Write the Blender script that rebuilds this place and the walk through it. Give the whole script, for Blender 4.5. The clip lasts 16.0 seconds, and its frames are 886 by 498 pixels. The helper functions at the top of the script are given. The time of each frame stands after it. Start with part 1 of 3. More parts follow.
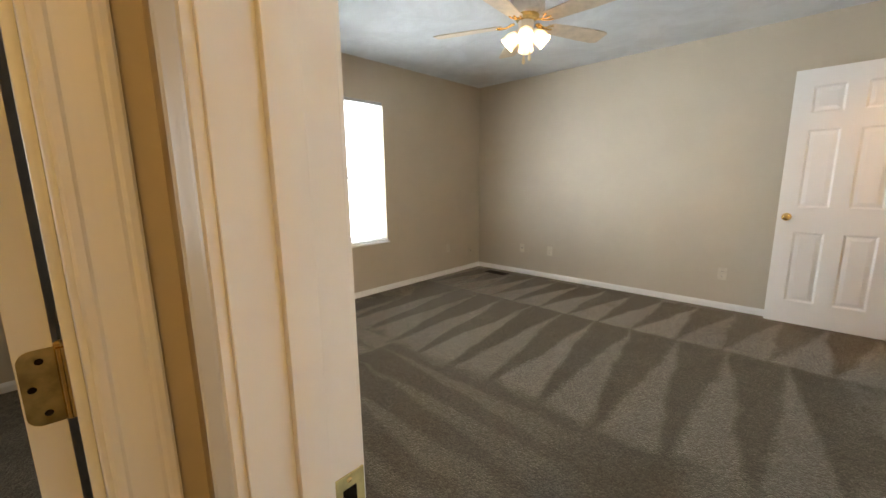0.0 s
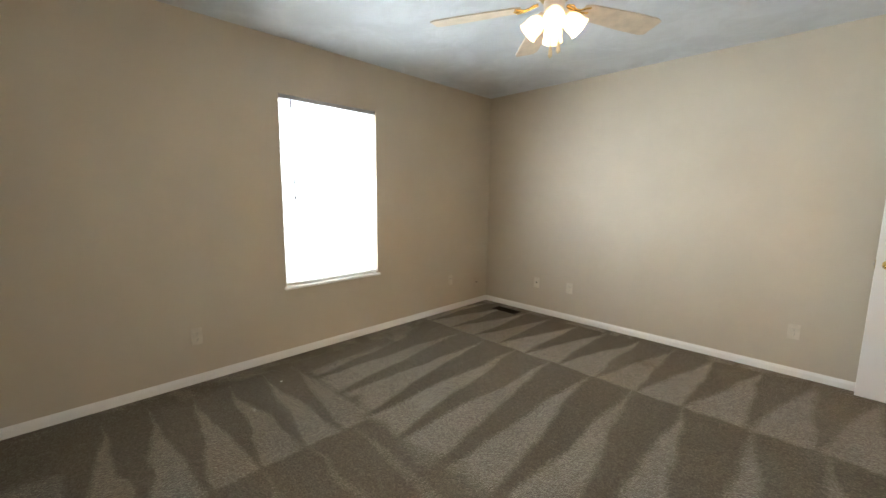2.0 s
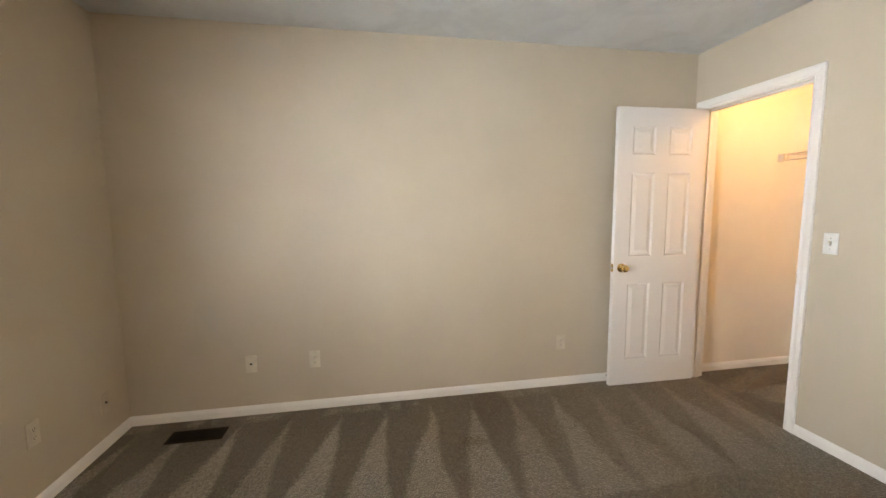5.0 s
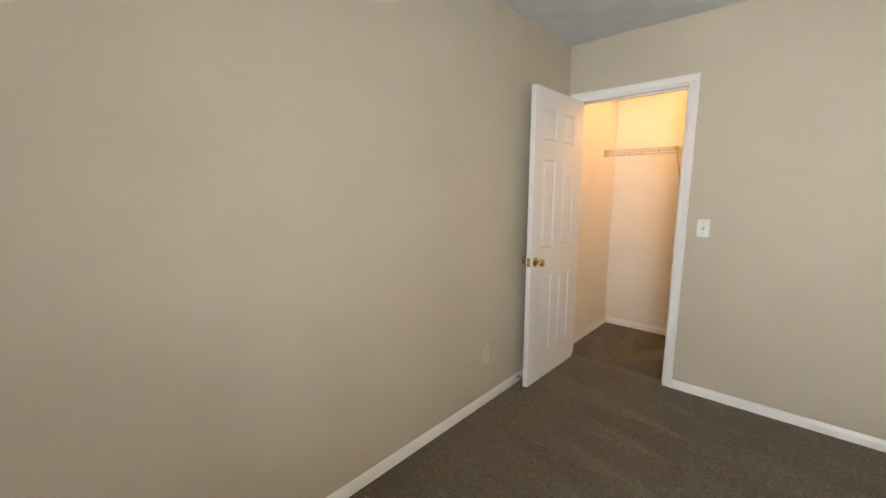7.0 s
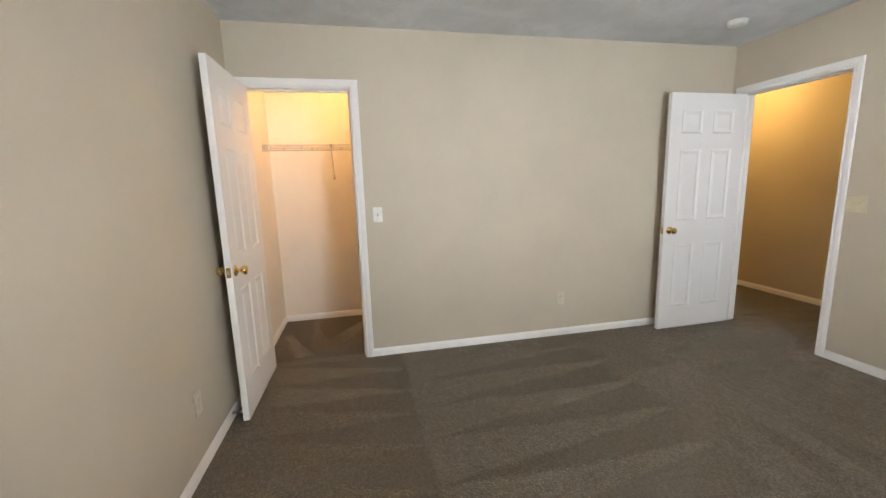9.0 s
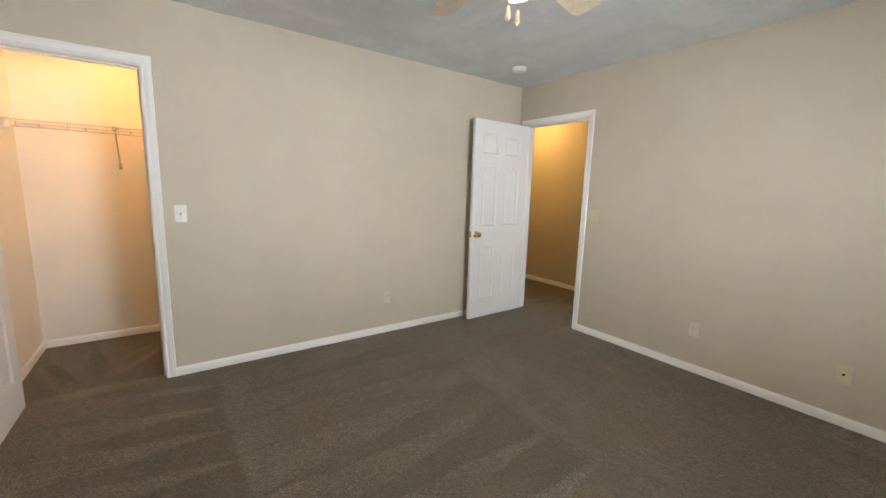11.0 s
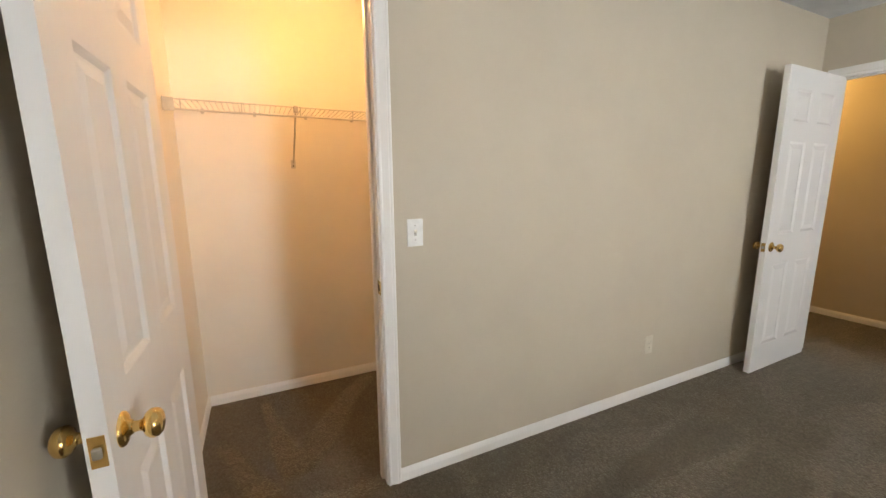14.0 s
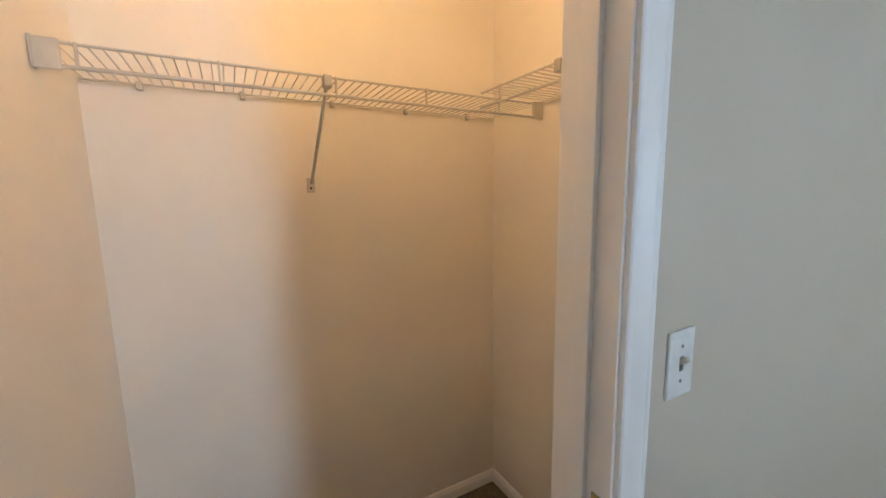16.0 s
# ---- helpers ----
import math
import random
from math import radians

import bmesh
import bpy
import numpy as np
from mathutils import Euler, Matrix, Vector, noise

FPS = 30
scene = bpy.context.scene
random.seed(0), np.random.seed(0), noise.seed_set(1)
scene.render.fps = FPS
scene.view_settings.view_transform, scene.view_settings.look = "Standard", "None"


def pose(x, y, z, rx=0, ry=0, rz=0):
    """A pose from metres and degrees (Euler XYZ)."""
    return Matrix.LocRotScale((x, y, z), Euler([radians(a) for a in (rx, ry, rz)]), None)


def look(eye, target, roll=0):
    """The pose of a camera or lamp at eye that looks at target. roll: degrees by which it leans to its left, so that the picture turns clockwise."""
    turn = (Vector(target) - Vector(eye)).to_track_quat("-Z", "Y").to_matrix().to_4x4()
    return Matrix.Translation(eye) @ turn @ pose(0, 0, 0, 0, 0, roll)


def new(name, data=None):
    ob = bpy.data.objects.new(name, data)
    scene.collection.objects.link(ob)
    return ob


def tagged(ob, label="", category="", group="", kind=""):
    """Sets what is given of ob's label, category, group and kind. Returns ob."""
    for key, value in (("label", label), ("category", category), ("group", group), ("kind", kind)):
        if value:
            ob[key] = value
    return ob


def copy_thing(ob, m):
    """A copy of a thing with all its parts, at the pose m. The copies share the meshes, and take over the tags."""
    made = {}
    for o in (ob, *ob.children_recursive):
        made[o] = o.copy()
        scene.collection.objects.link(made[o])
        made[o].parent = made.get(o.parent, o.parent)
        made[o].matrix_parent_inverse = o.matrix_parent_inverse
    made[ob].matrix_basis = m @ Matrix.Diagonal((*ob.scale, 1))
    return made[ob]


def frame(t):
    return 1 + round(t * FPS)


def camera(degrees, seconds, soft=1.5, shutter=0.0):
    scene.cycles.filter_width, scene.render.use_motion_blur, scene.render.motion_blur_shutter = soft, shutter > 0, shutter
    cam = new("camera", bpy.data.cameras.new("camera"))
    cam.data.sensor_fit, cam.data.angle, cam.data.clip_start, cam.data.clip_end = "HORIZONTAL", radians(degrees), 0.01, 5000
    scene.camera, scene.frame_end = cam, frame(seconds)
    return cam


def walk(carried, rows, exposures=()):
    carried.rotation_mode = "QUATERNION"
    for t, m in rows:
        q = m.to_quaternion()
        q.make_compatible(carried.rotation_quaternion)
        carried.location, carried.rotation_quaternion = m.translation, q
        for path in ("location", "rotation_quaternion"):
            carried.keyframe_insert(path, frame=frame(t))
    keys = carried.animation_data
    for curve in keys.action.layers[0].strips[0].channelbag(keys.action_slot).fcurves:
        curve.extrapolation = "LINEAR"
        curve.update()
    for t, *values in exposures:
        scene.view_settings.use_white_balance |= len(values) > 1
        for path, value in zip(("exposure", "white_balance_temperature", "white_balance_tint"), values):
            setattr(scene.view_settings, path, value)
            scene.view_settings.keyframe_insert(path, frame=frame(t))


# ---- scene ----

cam = camera(98.1, 16.0)
PATH = [
    (0, (3.444, -0.221, 1.238), (2.083, 1.204, 0.888), -0.8),
    (0.5, (3.297, -0.095, 1.274), (1.898, 1.295, 0.933), -0.8),
    (1, (3.237, 0.044, 1.25), (1.716, 1.307, 0.938), -0.8),
    (1.5, (3.16, 0.193, 1.295), (1.608, 1.42, 1.001), 0.1),
    (2, (3.012, 0.35, 1.315), (1.61, 1.75, 1.041), 0.5),
    (2.5, (2.862, 0.569, 1.31), (1.669, 2.153, 1.049), 0.3),
    (3, (2.619, 0.796, 1.319), (1.691, 2.552, 1.083), 0.1),
    (3.5, (2.339, 0.935, 1.314), (1.748, 2.834, 1.108), 0.1),
    (4, (2.072, 1.121, 1.32), (1.773, 3.088, 1.116), -0.0),
    (4.5, (1.779, 1.329, 1.346), (1.809, 3.319, 1.154), -0.4),
    (4.7, (1.684, 1.398, 1.348), (1.843, 3.382, 1.15), -0.5),
    (6.8, (0.99, 2.66, 1.41), (2.363, 4.083, 1.108), -0.0),
    (7, (0.988, 2.757, 1.39), (2.447, 4.09, 1.086), -0.1),
    (7.5, (0.971, 3.015, 1.35), (2.649, 4.053, 1.022), -0.2),
    (8, (1.086, 3.209, 1.365), (2.964, 3.819, 1.047), -0.7),
    (8.5, (1.059, 3.346, 1.346), (3.031, 3.44, 1.024), -1.5),
    (9, (0.973, 3.304, 1.35), (2.905, 2.904, 1.022), -1.7),
    (9.5, (0.813, 3.203, 1.331), (2.601, 2.37, 1.0), -1.3),
    (9.7, (0.763, 3.192, 1.345), (2.467, 2.2, 1.011), -1.0),
    (11.8, (1.035, 3.39, 1.359), (2.635, 2.233, 1.05), 1.8),
    (12, (1.137, 3.447, 1.344), (2.787, 2.358, 1.044), 2.0),
    (12.5, (1.44, 3.626, 1.327), (3.198, 2.722, 1.019), 1.5),
    (13, (1.78, 3.683, 1.324), (3.585, 2.874, 1.027), 0.8),
    (13.5, (2.107, 3.715, 1.33), (3.906, 2.907, 0.999), 0.0),
    (14, (2.476, 3.769, 1.351), (4.253, 2.92, 1.005), -0.4),
    (14.5, (2.836, 3.765, 1.36), (4.608, 2.891, 1.045), -0.8),
    (15, (3.153, 3.811, 1.367), (4.889, 2.875, 1.037), -0.6),
    (15.5, (3.418, 3.807, 1.382), (5.162, 2.874, 1.084), -0.7),
    (16, (3.627, 3.813, 1.421), (5.36, 2.854, 1.141), -1.0),
]
EXPOSURES = [
    (0, 0.70, 7000, 14), (0.5, 0.62, 6800, 13), (1.2, 0.85, 6800, 12), (2.5, 0.86, 6850, 12), (3.3, 0.72, 7050, 13), (4.5, 0.80, 7350, 17), (7, 0.44, 7350, 16), (8, 0.26, 7900, 18),
    (9, 0.54, 7000, 16), (12, 0.54, 7150, 16), (14, 0.48, 7350, 16), (14.8, 0.26, 6950, 15), (15.5, 0.15, 6300, 13), (16, 0.04, 5600, 10),
]
walk(cam, [(t, look(eye, aim, roll)) for t, eye, aim, roll in PATH], EXPOSURES)

# ---- light ----
world = bpy.data.worlds.new("world")
scene.world = world
world.use_nodes = True
wn = world.node_tree.nodes
sky = wn.new("ShaderNodeTexSky")
sky.sky_type = "NISHITA"
sky.sun_disc = False
sky.sun_elevation, sky.sun_rotation = radians(48), radians(120)
world.node_tree.links.new(sky.outputs[0], wn["Background"].inputs[0])
wn["Background"].inputs[1].default_value = 0.12


def lamp(name, kind, energy, color, m, size=0.1, size_y=None):
    data = bpy.data.lights.new(name, kind)
    data.energy, data.color = energy, color
    if kind == "AREA":
        data.shape, data.size, data.size_y = "RECTANGLE", size, size_y or size
    else:
        data.shadow_soft_size = size
    ob = new(name, data)
    ob.matrix_world = m
    return ob


WARM = (1.0, 0.62, 0.30)
DAY = (0.78, 0.90, 1.0)
lamp("window_daylight", "AREA", 285, DAY, look((-0.27, 2.033, 1.30), (1.0, 2.033, 1.40)), 2.7, 1.75)
lamp("side_room_daylight", "AREA", 18, DAY, look((-0.10, -2.45, 1.35), (1.0, -2.45, 1.2)), 0.86, 1.4)
lamp("hall_bulb", "POINT", 16, (1.0, 0.62, 0.20), pose(4.72, -0.72, 2.30), 0.07)

# ---- dimensions ----
W, D, H = 3.966, 4.145, 2.470
TS = 0.120                      # thickness of the south wall
T = 0.118                       # partition thickness
ENTRY_X, ENTRY_W = 3.094, 0.767
CLOSET_Y, CLOSET_W = 3.343, 0.717
HALL_W, HALL_S = 2.930, -1.295
SIDE_Y, SIDE_W = -0.981, 0.770
CLO_E, CLO_S = 5.050, 2.760
HEAD = 2.050                    # clear height of the door openings
WIN = (1.592, 2.474, 0.578, 2.070)


# ---- materials ----
class Nodes:
    """A small wrapper that writes node maths."""

    def __init__(self, name):
        self.mat = bpy.data.materials.new(name)
        self.mat.use_nodes = True
        self.tree = self.mat.node_tree
        self.bsdf = self.tree.nodes["Principled BSDF"]
        self.out = self.tree.nodes["Material Output"]
        self.pos = self.tree.nodes.new("ShaderNodeTexCoord").outputs["Object"]

    def put(self, value, socket):
        if isinstance(value, bpy.types.NodeSocket):
            self.tree.links.new(value, socket)
        else:
            socket.default_value = value

    def math(self, op, a, b=0.0, c=0.0, clamp=False):
        n = self.tree.nodes.new("ShaderNodeMath")
        n.operation, n.use_clamp = op, clamp
        for value, socket in zip((a, b, c), n.inputs):
            self.put(value, socket)
        return n.outputs[0]

    def noise(self, scale, detail=3.0, rough=0.55, vector=None, distortion=0.0):
        n = self.tree.nodes.new("ShaderNodeTexNoise")
        self.put(vector or self.pos, n.inputs["Vector"])
        n.inputs["Scale"].default_value, n.inputs["Detail"].default_value = scale, detail
        n.inputs["Roughness"].default_value, n.inputs["Distortion"].default_value = rough, distortion
        return n.outputs["Fac"]

    def cells(self, scale, vector=None):
        n = self.tree.nodes.new("ShaderNodeTexVoronoi")
        self.put(vector or self.pos, n.inputs["Vector"])
        n.inputs["Scale"].default_value = scale
        return n.outputs["Distance"]

    def stretch(self, sx, sy, sz):
        n = self.tree.nodes.new("ShaderNodeMapping")
        self.put(self.pos, n.inputs["Vector"])
        n.inputs["Scale"].default_value = (sx, sy, sz)
        return n.outputs[0]

    def ramp(self, value, low, high, to_low=0.0, to_high=1.0):
        n = self.tree.nodes.new("ShaderNodeMapRange")
        n.interpolation_type = "SMOOTHSTEP"
        for v, key in ((value, 0), (low, 1), (high, 2), (to_low, 3), (to_high, 4)):
            self.put(v, n.inputs[key])
        return n.outputs[0]

    def mix(self, fac, a, b):
        n = self.tree.nodes.new("ShaderNodeMix")
        n.data_type = "RGBA"
        self.put(fac, n.inputs["Factor"])
        for value, socket in ((a, n.inputs[6]), (b, n.inputs[7])):
            self.put((*value, 1.0) if isinstance(value, tuple) else value, socket)
        return n.outputs[2]

    def axes(self):
        n = self.tree.nodes.new("ShaderNodeSeparateXYZ")
        self.put(self.pos, n.inputs[0])
        return n.outputs[0], n.outputs[1], n.outputs[2]

    def bump(self, height, strength, distance):
        n = self.tree.nodes.new("ShaderNodeBump")
        n.inputs["Strength"].default_value, n.inputs["Distance"].default_value = strength, distance
        self.put(height, n.inputs["Height"])
        self.tree.links.new(n.outputs[0], self.bsdf.inputs["Normal"])

    def finish(self, color, rough=0.5, metal=0.0, **more):
        self.put((*color, 1.0) if isinstance(color, tuple) else color, self.bsdf.inputs["Base Color"])
        self.put(rough, self.bsdf.inputs["Roughness"])
        self.put(metal, self.bsdf.inputs["Metallic"])
        for key, value in more.items():
            self.put(value, self.bsdf.inputs[key.replace("_", " ")])
        return self.mat


def tone(c, f):
    return tuple(v * f for v in c)


def wall_paint(name, color):
    n = Nodes(name)
    blotch = n.noise(1.7, 4.0, 0.6)
    fine = n.noise(150.0, 2.0)
    scuff = n.ramp(n.noise(7.0, 5.0, 0.65), 0.60, 0.74)
    base = n.mix(n.ramp(blotch, 0.3, 0.7), tone(color, 0.965), tone(color, 1.03))
    base = n.mix(n.math("MULTIPLY", scuff, 0.10), base, tone(color, 0.86))
    n.bump(n.math("ADD", n.math("MULTIPLY", fine, 0.6), n.math("MULTIPLY", n.noise(45.0, 3.0), 0.8)), 0.16, 0.003)
    return n.finish(base, n.ramp(blotch, 0.3, 0.7, 0.52, 0.64), Specular_IOR_Level=0.4)


def trim_paint():
    n = Nodes("white semi-gloss trim paint")
    wear = n.ramp(n.noise(9.0, 5.0, 0.7), 0.58, 0.75)
    base = n.mix(n.math("MULTIPLY", wear, 0.18), (0.88, 0.87, 0.85), (0.74, 0.71, 0.66))
    n.bump(n.math("ADD", n.noise(60.0, 2.0, vector=n.stretch(1, 1, 0.08)), n.math("MULTIPLY", n.noise(14.0, 3.0), 0.3)), 0.03, 0.002)
    return n.finish(base, n.ramp(n.noise(5.0), 0.3, 0.7, 0.30, 0.42))


def door_paint():
    n = Nodes("white painted moulded door skin")
    grain = n.noise(38.0, 4.0, 0.6, vector=n.stretch(1.6, 1.6, 0.05), distortion=0.4)
    wear = n.ramp(n.noise(6.0, 5.0, 0.7), 0.60, 0.78)
    base = n.mix(n.math("MULTIPLY", wear, 0.15), (0.85, 0.845, 0.835), (0.72, 0.69, 0.64))
    n.bump(grain, 0.14, 0.0015)
    return n.finish(base, n.ramp(grain, 0.3, 0.7, 0.34, 0.46))


def ceiling_paint():
    n = Nodes("white stomp-brush ceiling texture with daylight tint")
    swirl = n.noise(4.2, 5.0, 0.60, distortion=0.6)
    patch = n.noise(2.2, 4.0, 0.6, distortion=0.8)
    height = n.math("ADD", n.math("MULTIPLY", n.ramp(swirl, 0.42, 0.62), 0.8), n.math("MULTIPLY", n.noise(26.0, 4.0, 0.6), 0.20))
    # Daylight's blue cast is tinted into these white paint tones.
    base = n.mix(n.ramp(patch, 0.38, 0.66), (0.66, 0.685, 0.70), (0.735, 0.765, 0.785))
    base = n.mix(n.math("MULTIPLY", n.ramp(swirl, 0.5, 0.68), 0.30), base, (0.60, 0.625, 0.635))
    n.bump(height, 0.26, 0.010)
    return n.finish(base, 0.82, Specular_IOR_Level=0.25)


def carpet():
    n = Nodes("grey-brown cut-pile carpet with vacuum marks")
    x, y, z = n.axes()
    wob = n.math("MULTIPLY", n.math("SUBTRACT", n.noise(2.2, 1.0), 0.5), 0.10)
    fray = n.math("MULTIPLY", n.math("SUBTRACT", n.noise(60.0, 3.0, 0.7), 0.5), 0.16)
    x = n.math("ADD", x, n.math("ADD", wob, n.math("MULTIPLY", fray, 0.35)))
    y = n.math("ADD", y, n.math("MULTIPLY", n.math("SUBTRACT", n.noise(3.1, 1.0), 0.5), 0.10))

    def wedges(along, across, apex, base, start, pitch, skew, fill):
        """Light triangles that widen from the apex line to the base line."""
        v = n.math("DIVIDE", n.math("SUBTRACT", across, apex), base - apex, clamp=True)
        u = n.math("DIVIDE", n.math("ADD", n.math("SUBTRACT", along, start), n.math("MULTIPLY", v, -skew)), pitch)
        off = n.math("ABSOLUTE", n.math("SUBTRACT", n.math("FRACT", n.math("ADD", u, 100.5)), 0.5))
        gap = n.math("ADD", n.math("SUBTRACT", n.math("MULTIPLY", v, fill), off), fray)
        return n.ramp(gap, -0.075, 0.085)

    def inside(value, low, high, soft=0.02):
        a = n.ramp(value, low - soft, low + soft)
        b = n.math("SUBTRACT", 1.0, n.ramp(value, high - soft, high + soft))
        return n.math("MULTIPLY", a, b)

    north = wedges(x, y, 4.02, 3.06, 1.00, 0.295, -0.13, 0.48)
    middle = wedges(x, y, 3.02, 1.50, 0.57, 0.322, 0.10, 0.46)
    west = wedges(y, x, 0.29, 1.19, 0.405, 0.222, -0.02, 0.48)
    south = wedges(y, x, 1.20, 2.60, 0.42, 0.255, -0.06, 0.34)
    loose = n.ramp(n.noise(2.4, 3.0, 0.6, vector=n.stretch(1.0, 0.45, 1.0), distortion=0.8), 0.44, 0.58)
    in_north = inside(y, 3.05, 4.04)
    near = n.math("ADD", y, n.math("MULTIPLY", n.math("SUBTRACT", n.noise(3.4, 2.0), 0.5), 0.35))
    in_mid = n.math("MULTIPLY", n.math("MULTIPLY", n.ramp(near, 1.50, 1.66), n.math("SUBTRACT", 1.0, n.ramp(y, 3.03, 3.07))), inside(x, 0.36, 3.72, 0.06))
    in_west = n.math("MULTIPLY", inside(y, 0.25, 1.60), inside(x, 0.20, 1.19))
    in_south = n.math("MULTIPLY", inside(y, 0.10, 1.60, 0.05), n.math("MULTIPLY", n.ramp(x, 1.17, 1.21), n.math("SUBTRACT", 1.0, n.ramp(x, 2.2, 3.2))))

    def stroke(x0, y0, x1, y1, wide, narrow):
        """A single light pass that narrows towards its far end."""
        length = math.hypot(x1 - x0, y1 - y0)
        ux, uy = (x1 - x0) / length, (y1 - y0) / length
        px, py = n.math("SUBTRACT", x, x0), n.math("SUBTRACT", y, y0)
        run = n.math("ADD", n.math("MULTIPLY", px, ux), n.math("MULTIPLY", py, uy))
        side = n.math("ABSOLUTE", n.math("SUBTRACT", n.math("MULTIPLY", px, uy), n.math("MULTIPLY", py, ux)))
        width = n.ramp(run, 0.0, length, wide, narrow)
        edge = n.math("ADD", n.math("SUBTRACT", width, side), n.math("MULTIPLY", fray, 0.25))
        return n.math("MULTIPLY", n.ramp(edge, -0.02, 0.03), inside(run, 0.0, length, 0.06))

    closet = n.math("MAXIMUM", stroke(4.20, 3.70, 4.95, 3.83, 0.075, 0.03), stroke(4.24, 3.70, 5.00, 3.18, 0.085, 0.06))
    closet = n.math("MAXIMUM", closet, stroke(4.10, 3.82, 4.62, 4.06, 0.07, 0.04))
    light = n.math("MULTIPLY", loose, 0.60)
    for mask, value, gain in ((in_south, south, 0.62), (in_west, west, 0.85), (in_mid, middle, 0.95), (in_north, north, 1.0), (n.ramp(x, 4.02, 4.08), closet, 1.0)):
        keep = n.math("MULTIPLY", light, n.math("SUBTRACT", 1.0, mask))
        light = n.math("ADD", keep, n.math("MULTIPLY", n.math("MULTIPLY", value, gain), mask))
    cell = n.tree.nodes.new("ShaderNodeTexVoronoi")
    n.put(n.pos, cell.inputs["Vector"])
    cell.inputs["Scale"].default_value = 150.0
    pick = n.tree.nodes.new("ShaderNodeSeparateColor")
    n.put(cell.outputs["Color"], pick.inputs[0])
    tuft = pick.outputs[0]
    clump = n.noise(40.0, 3.0, 0.7)
    foot = n.noise(5.0, 4.0, 0.6)
    calm = n.ramp(x, 1.7, 3.2, 1.0, 0.62)
    calm = n.math("ADD", calm, n.ramp(x, 4.02, 4.08, 0.0, 0.30))
    light = n.math("ADD", n.math("MULTIPLY", n.math("SUBTRACT", light, 0.45), calm), 0.45)
    light = n.math("ADD", light, n.math("MULTIPLY", n.math("SUBTRACT", foot, 0.5), 0.5), clamp=True)
    base = n.mix(light, (0.135, 0.1180, 0.0920), (0.150, 0.1315, 0.1035))
    speck = n.math("ADD", n.math("MULTIPLY", tuft, 0.5), n.math("MULTIPLY", clump, 0.5))
    base = n.mix(n.ramp(speck, 0.22, 0.48, 0.28, 0.0), base, (0.044, 0.039, 0.031))
    base = n.mix(n.ramp(speck, 0.54, 0.80, 0.0, 0.17), base, (0.37, 0.333, 0.275))
    dx, dy = n.math("SUBTRACT", x, 2.10), n.math("SUBTRACT", y, 3.56)
    dist = n.math("SQRT", n.math("ADD", n.math("MULTIPLY", n.math("MULTIPLY", dx, dx), 0.5), n.math("MULTIPLY", dy, dy)))
    stain = n.ramp(n.math("ADD", dist, n.math("MULTIPLY", fray, 1.0)), 0.080, 0.01)
    base = n.mix(n.math("MULTIPLY", stain, 0.80), base, (0.082, 0.056, 0.024))
    n.bump(n.math("SUBTRACT", clump, n.math("MULTIPLY", cell.outputs["Distance"], 0.9)), 0.65, 0.008)
    # the pile leans away on the light passes and back on the dark ones
    lean = n.math("MULTIPLY", n.math("SUBTRACT", light, 0.45), 0.84)
    aside = n.math("MULTIPLY", n.math("ADD", in_west, in_south, clamp=True), lean)
    ahead = n.math("SUBTRACT", lean, aside)
    way = n.tree.nodes.new("ShaderNodeCombineXYZ")
    inner = n.math("MULTIPLY", n.ramp(x, 4.02, 4.08), lean)
    n.put(n.math("SUBTRACT", n.math("ADD", n.math("MULTIPLY", inner, 1.6), n.math("MULTIPLY", ahead, -0.80)), aside), way.inputs[0])
    n.put(ahead, way.inputs[1])
    tilt = n.tree.nodes.new("ShaderNodeVectorMath")
    tilt.operation = "ADD"
    n.put(n.bsdf.inputs["Normal"].links[0].from_socket, tilt.inputs[0])
    n.put(way.outputs[0], tilt.inputs[1])
    unit = n.tree.nodes.new("ShaderNodeVectorMath")
    unit.operation = "NORMALIZE"
    n.put(tilt.outputs[0], unit.inputs[0])
    n.put(unit.outputs[0], n.bsdf.inputs["Normal"])
    return n.finish(base, 1.0, Specular_IOR_Level=0.03, Sheen_Weight=n.ramp(speck, 0.30, 0.70, 0.24, 0.46), Sheen_Roughness=0.40, Sheen_Tint=(0.80, 0.74, 0.64, 1.0))


def plain(name, color, rough, metal=0.0, spots=0.06, scale=30.0, **more):
    n = Nodes(name)
    v = n.noise(scale, 4.0, 0.6)
    base = n.mix(n.ramp(v, 0.3, 0.7), tone(color, 1.0 - spots), tone(color, 1.0 + spots))
    n.bump(n.noise(scale * 4, 2.0), 0.05, 0.001)
    return n.finish(base, n.ramp(v, 0.3, 0.7, rough * 0.85, min(1.0, rough * 1.15)), metal, **more)


def slat_plastic():
    n = Nodes("translucent white blind slat")
    mixer = n.tree.nodes.new("ShaderNodeMixShader")
    trans = n.tree.nodes.new("ShaderNodeBsdfTranslucent")
    trans.inputs[0].default_value = (0.86, 0.88, 0.88, 1)
    mixer.inputs[0].default_value = 0.20
    n.finish(n.mix(n.noise(20.0), (0.82, 0.82, 0.80), (0.88, 0.88, 0.87)), 0.45)
    n.tree.links.new(n.bsdf.outputs[0], mixer.inputs[1])
    n.tree.links.new(trans.outputs[0], mixer.inputs[2])
    n.tree.links.new(mixer.outputs[0], n.out.inputs[0])
    return n.mat


def window_glass():
    n = Nodes("clear window glass")
    return n.finish((0.95, 0.98, 0.97), 0.02, Transmission_Weight=1.0, IOR=1.45)


